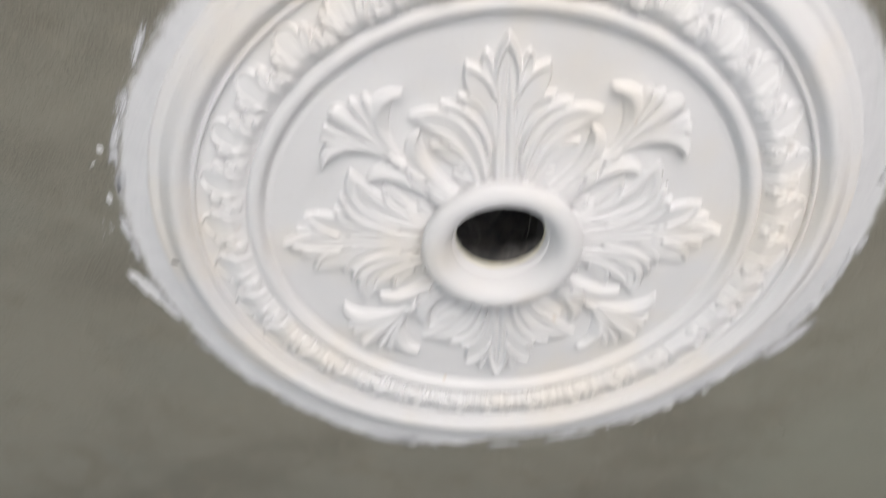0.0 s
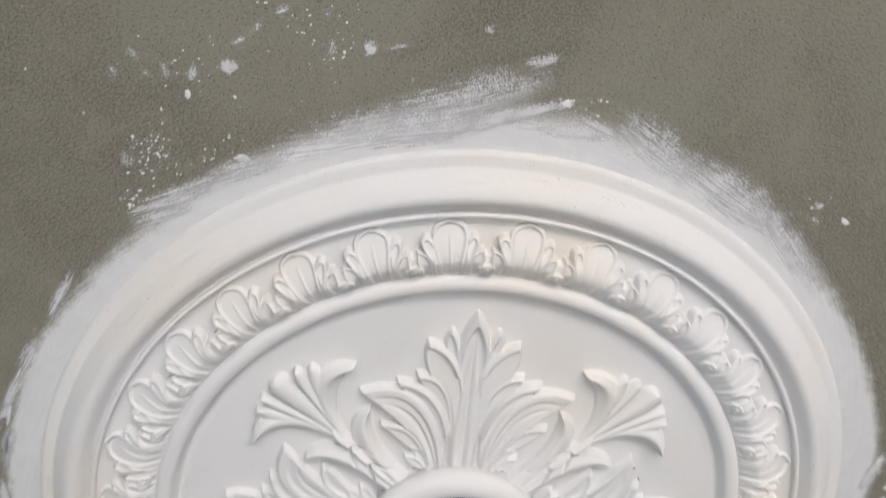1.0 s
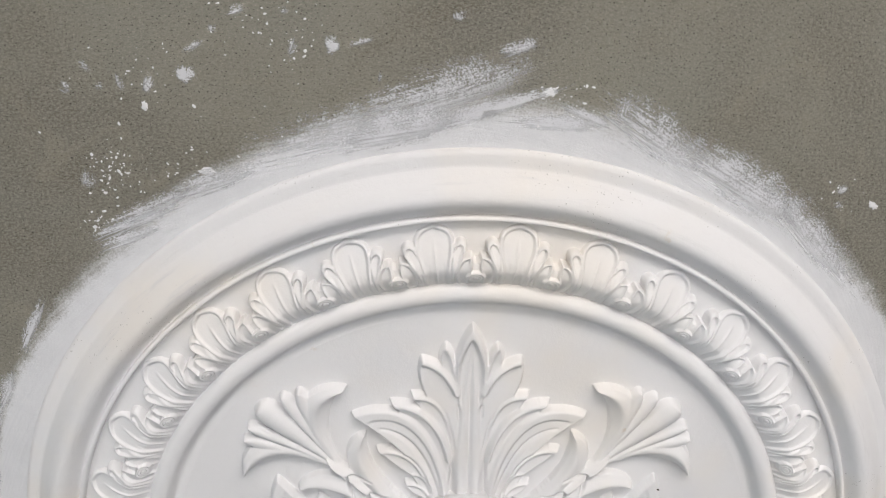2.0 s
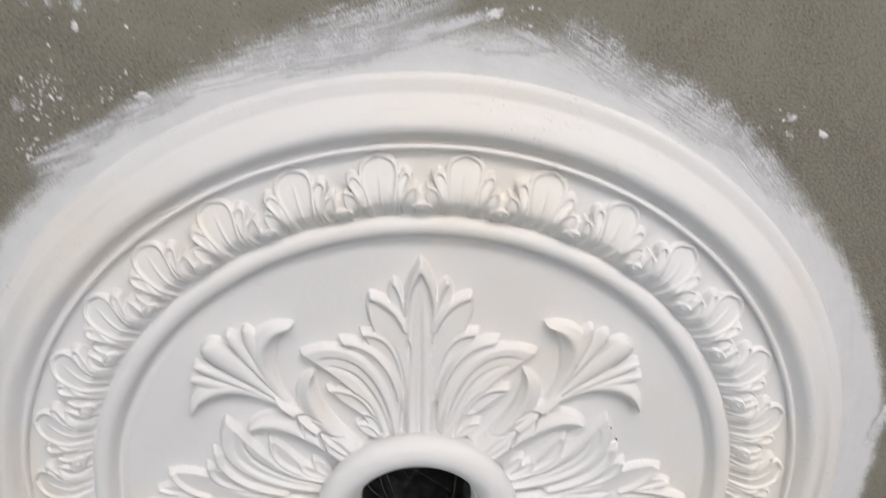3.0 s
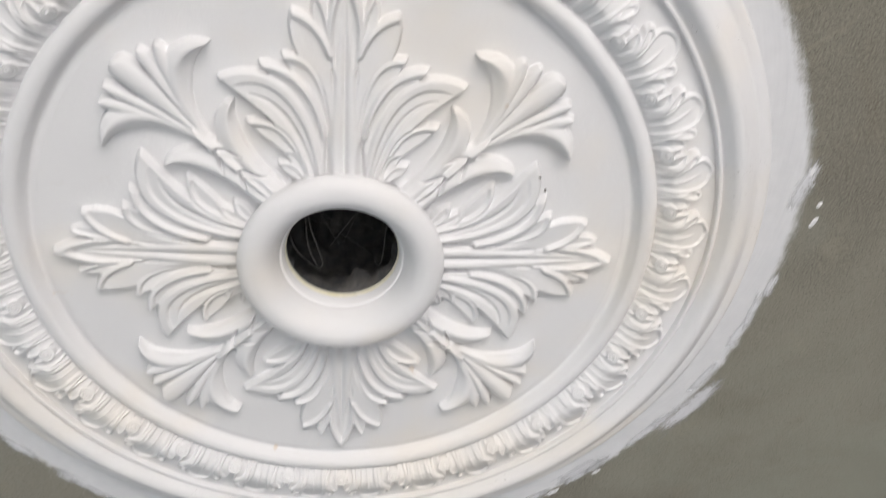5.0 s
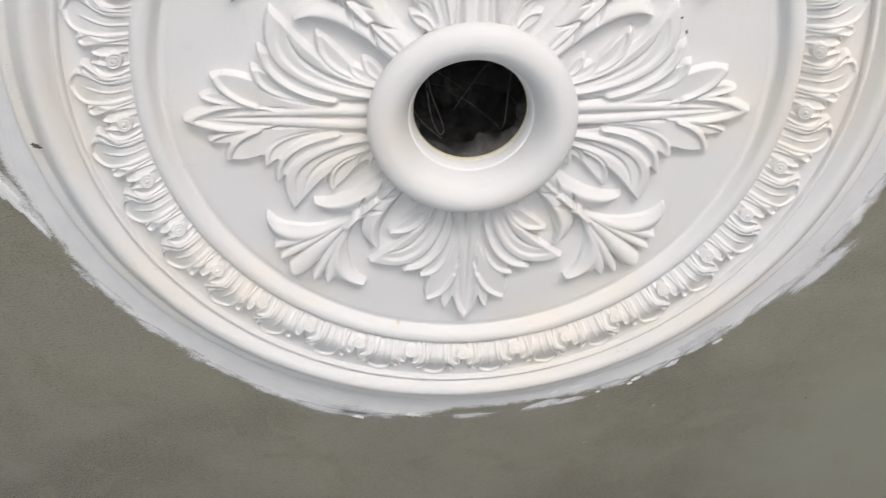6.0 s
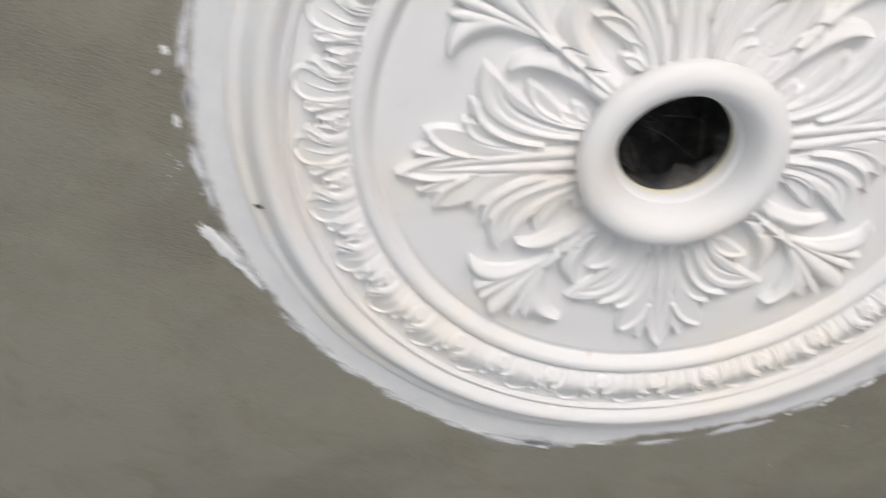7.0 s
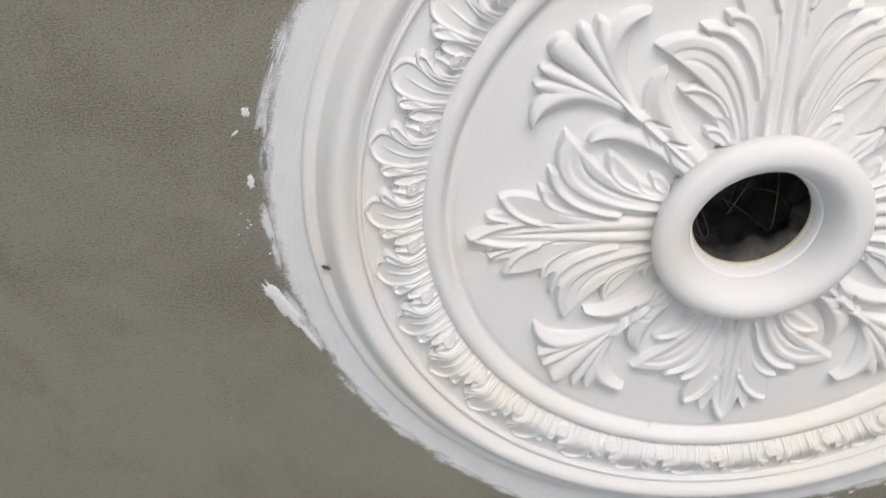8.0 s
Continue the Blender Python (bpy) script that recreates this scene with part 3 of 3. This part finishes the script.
# bellflowers on the diagonals
flower_lobes = [
    lobe("petal", ((0, 152), (0, 186), (0, 216), (0, 245)), (10.5, 10.5), (5.5, 10), "round", root=0.2, peak=0.88, tip=0.35),
    lobe("petal", ((1, 154), (6, 186), (14, 216), (21, 238.5)), (5.8, 5), (5.5, 8.5), "round", root=0.25, peak=0.84, tip=0.5),
    lobe("petal", ((2, 154), (9, 184), (20, 210), (34, 232)), (6.5, 5.5), (5.5, 8), "round", root=0.25, peak=0.84, tip=0.5),
    lobe("petal", ((2, 152), (7, 196), (32, 226), (63, 206)), (10.5, 12.5), (5.5, 10), "horn", root=0.22, peak=0.56, tip=0.95, hollow=0.6, rim=0.1),
    lobe("leaflet", ((7, 76), (8, 120), (14, 158), (41.5, 164)), (6.5, 13), (11, 8.5), "horn", root=0.90, peak=0.60, tip=0.85, hollow=0.50, rim=0.1),
    lobe("stalk", ((0, 76), (0, 88), (0, 98), (0, 118)), (11.5, 11.5), (10, 13), "keel", root=1.0, peak=0.1, tip=1.3),
    lobe("leaflet", ((0, 100), (0, 112), (0, 122), (0, 144)), (11.5, 11.5), (9, 13), "keel", root=1.0, peak=0.1, tip=1.3),
    lobe("leaflet", ((0, 124), (0, 138), (0, 150), (0, 171)), (10, 10), (8, 13), "keel", root=1.0, peak=0.1, tip=1.3),
]
pieces = relief(flower_lobes, 68, 76, 250, 0.6, 0.55, flat_place, tall=1.25, grooves=[
    (((11, v - 17), (8, v - 11), (4.5, v - 5), (0.8, v + 1.5)), 1.3, 4.2) for v in (118, 144)])
stem_mesh = next(data for name, data in pieces if name == "stalk")
for quarter in range(4):
    stem = part("bellflower", stem_mesh, rose, pose(0, 0.0012, -PLATE, 0, 0, 45 + 90 * quarter))
    for name, data in pieces:
        if name != "stalk":
            part(name, data, stem)

# frieze: 32 acanthus leaves with a bud between each two
HALF = 310 * math.pi / 32
leaf_lobes = [
    lobe("side_lobe", ((16, 283), (19, 292), (22, 300), (25, 309)), (14, 14), (1.8, 1.4), "plain", root=1.0, peak=0.55, tip=0.35),
    blade("side_lobe", ((18.5, 283), (12, 292), (14, 312), (27, 311.5)), ((26, 283), (23, 291), (30, 300), (27, 311.5)), (4.8, 5.4), (1.6, 1.8), 0.16, kind="loop"),
    lobe("side_lobe", ((10.5, 283), (10.5, 300), (13.5, 312), (21.5, 323)), (5.6, 4.8), (4.2, 6.6), "shell", root=0.50, peak=0.80, tip=0.40, hollow=0.55, rim=0.52, start=0.45),
    blade("acanthus_leaf", ((10, 283), (6, 308), (28, 329), (0, 336.3)), ((0, 283), (0, 300), (0, 320), (0, 336.3)), (4.4, 4.6), (1.6, 3.6), 0.38, kind="half", vein=0.30),
]
leaf_grooves = [(((12.2, 312), (11.6, 304), (11.2, 297), (11.0, 284)), 0.8, 1.6), (((5.4, 306), (5.6, 300), (5.8, 294), (6.0, 284)), 0.9, 1.0)]


def swelling(v):
    """The frieze is a fat roll under its leaves: steep beside the bead, falling gently outwards."""
    return 10.5 * ramp(v, 281, 302) * (1 - 0.97 * ramp(v, 303, 335))


pieces = relief(leaf_lobes, HALF, 283, 340, 0.45, 0.42, ring_place, domes=[("bud", HALF, 294.0, 7.6, 7.4, 1)], grooves=leaf_grooves, tall=1.0, lift=swelling)
main = next(data for name, data in pieces if name == "acanthus_leaf")
for k in range(32):
    leaf = part("acanthus_leaf", main, rose, pose(0, 0, -0.0066, 0, 0, 11.25 * (k + 0.5)))
    for name, data in pieces:
        if data is not main:
            part(name, data, leaf)


# ---- dabs of paint, dirt and what hangs in the hole ----


def dab_mesh(name, long, wide, high, seed, mat):
    """A flattened lump with a ragged outline."""
    n, rings = 40, 5
    verts, faces = [(0, 0, -high)], []
    for i in range(1, rings + 1):
        q = i / rings
        for k in range(n):
            a = 2 * math.pi * k / n
            ragged = 1 + 0.46 * noise.fractal(Vector((1.9 * math.cos(a), 1.9 * math.sin(a), seed)), 0.5, 2.4, 6)
            lump = 1 + 0.35 * noise.noise(Vector((3 * q * math.cos(a), 3 * q * math.sin(a), seed + 5)))
            verts.append((long * q * ragged * math.cos(a), wide * q * ragged * math.sin(a), -high * (1 - q ** 3) * lump if i < rings else 0.0003))
    faces += [(0, 1 + k, 1 + (k + 1) % n) for k in range(n)]
    for i in range(rings - 1):
        faces += [(1 + i * n + k, 1 + (i + 1) * n + k, 1 + (i + 1) * n + (k + 1) % n, 1 + i * n + (k + 1) % n) for k in range(n)]
    return mesh_of(name, verts, faces, mat, 60)


def paint_dab(x, y, turned, long, wide, seed, label, high=0.0009):
    ob = new("paint_dab", dab_mesh("paint_dab", long, wide, high, seed, PAINT))
    ob.matrix_world = pose(x, y, CEILING, 0, 0, turned)
    return tagged(ob, label, "paint", "paint dabs on the ceiling")


# middle, bearing, half length, half width, body
BRUSHED = (
    (0.001, -0.416, -18, 0.0701, 0.0074, 1.3), (-0.024, -0.429, -17, 0.0948, 0.0206, 0.86), (-0.099, -0.4, -14, 0.0796, 0.019, 0.81),
    (-0.057, -0.404, -11, 0.0644, 0.0173, 0.97), (0.025, -0.46, -15, 0.0205, 0.0056, 0.97), (0.056, -0.408, 3, 0.0436, 0.008, 1.03),
    (0.077, -0.413, 24, 0.0246, 0.0039, 1.19), (0.13, -0.397, 33, 0.0624, 0.0206, 0.86), (0.1, -0.416, 97, 0.0147, 0.0126, 0.59),
    (0.199, -0.362, 31, 0.0759, 0.0221, 0.92), (0.257, -0.322, 46, 0.078, 0.0158, 0.92), (-0.251, -0.331, -23, 0.0508, 0.0071, 1.03),
    (-0.237, -0.343, -24, 0.052, 0.008, 0.86), (-0.259, -0.317, -22, 0.035, 0.0063, 0.97), (-0.189, -0.363, -19, 0.0467, 0.011, 0.86),
    (-0.203, -0.44, 99, 0.0074, 0.0082, 1.56), (-0.102, -0.46, 5, 0.0067, 0.0064, 1.38), (-0.083, -0.462, -15, 0.0133, 0.0026, 0.82),
    (-0.229, -0.432, 105, 0.0088, 0.0057, 0.88), (-0.248, -0.433, 82, 0.008, 0.0038, 0.59), (-0.262, -0.43, 8, 0.0039, 0.0038, 0.55),
    (-0.285, -0.429, 27, 0.005, 0.0057, 0.78), (-0.269, -0.443, 42, 0.0075, 0.0038, 0.55), (-0.195, -0.458, -31, 0.0118, 0.0031, 0.78),
    (-0.181, -0.47, 90, 0.0034, 0.0038, 0.73), (-0.164, -0.482, -21, 0.0078, 0.0045, 0.82), (-0.129, -0.458, 113, 0.0085, 0.0038, 0.73),
    (-0.132, -0.482, -27, 0.0038, 0.0031, 0.65), (-0.017, -0.48, 74, 0.0041, 0.0057, 0.78), (-0.281, -0.363, 98, 0.0094, 0.008, 0.76),
    (0.272, -0.359, -18, 0.0062, 0.0039, 0.86), (0.272, -0.347, -21, 0.0057, 0.0039, 0.65), (-0.07, -0.439, 99, 0.0069, 0.0019, 0.65),
    (0.417, -0.078, 101, 0.034, 0.01, 1.2), (-0.396, -0.145, 118, 0.034, 0.006, 1.1), (-0.406, -0.121, 124, 0.02, 0.004, 1.1),
    (-0.409, -0.086, 110, 0.022, 0.006, 1.4), (-0.139, 0.404, 14, 0.06, 0.013, 1.3), (0.383, 0.199, -58, 0.06, 0.014, 1.3),
    (0.276, 0.303, -41, 0.045, 0.01, 1.2),
)


def brush_stroke(x, y, turned, long, wide, body, lift):
    """A slightly bowed film of paint, no thicker than the brush leaves it."""
    nx, ny, bow = 14, 4, 0.12 * long
    data = bpy.data.meshes.new("brush_stroke")
    verts = [(long * (2 * i / nx - 1) * 1.25, wide * (2 * j / ny - 1) * 1.3 + bow * (2 * i / nx - 1) ** 2, 0) for i in range(nx + 1) for j in range(ny + 1)]
    faces = [(i * (ny + 1) + j, i * (ny + 1) + j + 1, (i + 1) * (ny + 1) + j + 1, (i + 1) * (ny + 1) + j) for i in range(nx) for j in range(ny)]
    data.from_pydata(verts, [], faces)
    uv = data.uv_layers.new(name="film")
    for loop in data.loops:
        i, j = divmod(loop.vertex_index, ny + 1)
        uv.data[loop.index].uv = (i / nx, j / ny)
    strength = data.attributes.new("body", "FLOAT", "POINT")
    for item in strength.data:
        item.value = body
    data.materials.append(DRY_PAINT)
    ob = new("brush_stroke", data)
    ob.matrix_world = pose(x, y, CEILING - 0.0004 - lift, 0, 0, turned)
    return tagged(ob, "dry streaky brush stroke of white paint on grey cement", "paint", "brush strokes on the ceiling")


for k, row in enumerate(BRUSHED):
    brush_stroke(*row, 0.00012 * (k % 5))

edge_rng = random.Random(23)
for bearing in range(92, 304, 7):      # the broken edge that the brush left all along the rim of the painted band
    a, reach = bearing + edge_rng.uniform(-3, 3), 0.4195 + edge_rng.uniform(-0.003, 0.004) + 0.008 * math.exp(-((bearing - 202) / 14) ** 2)
    brush_stroke(reach * math.sin(radians(a)), -reach * math.cos(radians(a)), a + edge_rng.uniform(-7, 7), edge_rng.uniform(0.022, 0.042),
                 edge_rng.uniform(0.0045, 0.0085), edge_rng.uniform(0.9, 1.4), 0.00012 * (bearing % 5))

LONG_DAB, SPOT = "long thick dab of white paint on grey cement", "small white paint splash on grey cement"
paint_dab(-0.427, 0.073, 68, 0.030, 0.007, 3, LONG_DAB, 0.0016)
paint_dab(-0.433, 0.058, 59, 0.011, 0.008, 9, LONG_DAB, 0.0016)
paint_dab(-0.409, 0.112, 66, 0.022, 0.004, 4, LONG_DAB, 0.0012)
paint_dab(0.440, -0.040, 111, 0.007, 0.0028, 14, SPOT)
paint_dab(0.439, -0.059, 111, 0.004, 0.002, 15, SPOT)
paint_dab(0.419, -0.093, 101, 0.008, 0.0035, 16, SPOT)
paint_dab(-0.233, -0.417, 70, 0.0036, 0.0026, 23, SPOT, 0.0005)
paint_dab(-0.195, -0.370, 5, 0.0062, 0.003, 26, SPOT, 0.0005)
paint_dab(0.298, -0.347, 40, 0.0046, 0.0026, 21, SPOT, 0.0005)
paint_dab(0.048, -0.430, -20, 0.0062, 0.0036, 31, SPOT, 0.0005)
paint_dab(-0.418, -0.127, 70, 0.005, 0.0035, 27, SPOT)
paint_dab(-0.428, -0.063, 98, 0.008, 0.003, 28, SPOT)
paint_dab(-0.431, -0.109, 145, 0.004, 0.0013, 39, SPOT)
paint_dab(0.205, 0.375, -27, 0.004, 0.002, 40, SPOT)
paint_dab(0.168, 0.388, -21, 0.003, 0.0018, 41, SPOT)
paint_dab(0.296, 0.308, -45, 0.006, 0.002, 42, SPOT)
paint_dab(0.211, 0.367, -34, 0.007, 0.003, 33, SPOT)
paint_dab(0.142, 0.378, -23, 0.009, 0.0035, 34, SPOT)
paint_dab(0.115, 0.388, -17, 0.006, 0.003, 35, SPOT)
paint_dab(-0.122, 0.417, 12, 0.010, 0.004, 36, SPOT)
paint_dab(-0.054, 0.418, 6, 0.012, 0.004, 37, SPOT)
paint_dab(0.250, 0.343, -40, 0.010, 0.003, 38, SPOT)


def spatter():
    """Droplets of paint flicked off the brush, in loose clusters."""
    rng = random.Random(7)
    verts, faces = [], []
    for cx, cy, spread, count in ((-0.262, -0.372, 0.011, 90), (-0.279, -0.327, 0.006, 50), (-0.212, -0.368, 0.010, 30), (0.271, -0.352, 0.012, 14), (-0.20, -0.45, 0.06, 40), (-0.150, -0.482, 0.022, 46), (-0.232, -0.438, 0.010, 26), (-0.128, -0.457, 0.008, 18), (-0.43, -0.01, 0.02, 30), (0.16, 0.375, 0.05, 26), (0.06, -0.425, 0.012, 24)):
        for _ in range(count):
            x, y = rng.gauss(cx, spread), rng.gauss(cy, spread)
            if math.hypot(x, y) < 0.402:
                continue
            r = abs(rng.gauss(0.0003, 0.0004)) + 0.00028
            n0, n = len(verts), 8
            verts.append((x, y, CEILING - 0.5 * r))
            long, lean = rng.uniform(1, 1.9), rng.uniform(0, math.pi)
            for k in range(n):
                a = 2 * math.pi * k / n
                u, v = long * r * math.cos(a), r * math.sin(a) * rng.uniform(0.7, 1.2)
                verts.append((x + u * math.cos(lean) - v * math.sin(lean), y + u * math.sin(lean) + v * math.cos(lean), CEILING + 0.0002))
            faces += [(n0, n0 + 1 + k, n0 + 1 + (k + 1) % n) for k in range(n)]
    for lo, hi, inner, outer, count in ((-104, -76, 0.412, 0.428, 240), (-72, -58, 0.404, 0.424, 120), (-170, -110, 0.412, 0.434, 260), (110, 175, 0.398, 0.411, 200), (20, 60, 0.412, 0.424, 60)):
        for _ in range(count):
            a, q = radians(rng.uniform(lo, hi)), rng.random() ** 1.7
            reach = inner + (outer - inner) * q
            x, y, r = reach * math.sin(a), -reach * math.cos(a), rng.uniform(0.0003, 0.0009) * (1.1 - 0.6 * q)
            n0, n = len(verts), 7
            verts.append((x, y, CEILING - 0.0004 - 0.25 * r))
            for k in range(n):
                b = 2 * math.pi * k / n
                w = r * rng.uniform(0.6, 1.4)
                verts.append((x + w * math.cos(b), y + w * math.sin(b), CEILING + 0.0002))
            faces += [(n0, n0 + 1 + k, n0 + 1 + (k + 1) % n) for k in range(n)]
    return tagged(new("paint_spatter", mesh_of("paint_spatter", verts, faces, PAINT, 70)), "fine white paint droplets flicked over grey cement", "paint spatter", kind="stuff")


spatter()


def tube(name, points, radius, mat, taper=0.4):
    """A thin round strand along a smooth line."""
    line = [Vector(p) for p in rounded(points, 8)]
    n, verts, faces = 6, [], []
    for i, p in enumerate(line):
        d = (line[min(i + 1, len(line) - 1)] - line[max(i - 1, 0)]).normalized()
        e = d.orthogonal().normalized()
        f = d.cross(e)
        r = radius * (1 - taper * i / len(line))
        verts += [tuple(p + r * (e * math.cos(2 * math.pi * k / n) + f * math.sin(2 * math.pi * k / n))) for k in range(n)]
    for i in range(len(line) - 1):
        faces += [(i * n + k, i * n + (k + 1) % n, (i + 1) * n + (k + 1) % n, (i + 1) * n + k) for k in range(n)]
    return mesh_of(name, verts, faces, mat, 60)


strand_rng = random.Random(11)
for k in range(9):
    a = radians(strand_rng.uniform(150, 230)) if k < 5 else radians(strand_rng.uniform(-60, 60))
    root = Vector((0.066 * math.cos(a), 0.066 * math.sin(a), CEILING + strand_rng.uniform(0.045, 0.09)))
    end = Vector((strand_rng.uniform(-0.03, 0.0) if k < 5 else strand_rng.uniform(-0.02, 0.03), strand_rng.uniform(-0.02, 0.035), CEILING + strand_rng.uniform(0.02, 0.07)))
    mid = (root + end) / 2 + Vector([strand_rng.uniform(-0.012, 0.012) for _ in range(3)])
    tagged(new("fibre_strand", tube("fibre_strand", [tuple(root), tuple(mid), tuple(end)], strand_rng.uniform(0.00018, 0.0004), FIBRE)), "thin dusty grey fibre hanging inside the dark hole", "fibre", "fibres in the hole")
WIRES = [
    [(-0.040, -0.020, 0.085), (-0.036, 0.014, 0.045), (-0.032, 0.037, 0.045), (-0.025, 0.051, 0.043), (-0.021, 0.048, 0.044), (-0.024, 0.036, 0.047), (-0.034, 0.010, 0.060), (-0.038, -0.022, 0.090)],
    [(-0.060, 0.006, 0.070), (-0.049, 0.028, 0.047), (-0.037, 0.044, 0.045), (-0.023, 0.056, 0.043)],
    [(0.050, -0.020, 0.090), (0.041, 0.008, 0.055), (0.038, 0.034, 0.045), (0.036, 0.045, 0.043), (0.032, 0.047, 0.043), (0.030, 0.043, 0.046)],
]
for points in WIRES:
    tagged(new("bent_wire", tube("bent_wire", [(x, y, CEILING + z) for x, y, z in points], 0.0006, FIBRE, 0.1)), "thin grey bent wire hanging inside the dark hole", "wire", "bent wires in the hole")

# chips and grit stuck to the plaster
for x, y, drop, long, wide, turned, seed in ((-0.3760, 0.0235, 0.0112, 0.0045, 0.0022, 20, 41), (0.1730, -0.0735, 0.0135, 0.0016, 0.0009, 60, 42), (0.1670, -0.0850, 0.0120, 0.0011, 0.0007, 20, 43), (0.436, 0.416, 0.0, 0.003, 0.001, 60, 44), (0.0905, -0.2540, 0.0046, 0.0012, 0.0009, 0, 45)):
    ob = new("dirt_speck", dab_mesh("dirt_speck", long, wide, 0.0007, seed, DIRT))
    ob.matrix_world = pose(x, y, CEILING - drop, 0, 0, turned)
    tagged(ob, "dark speck of grit stuck on the surface", "dirt", "dirt specks")
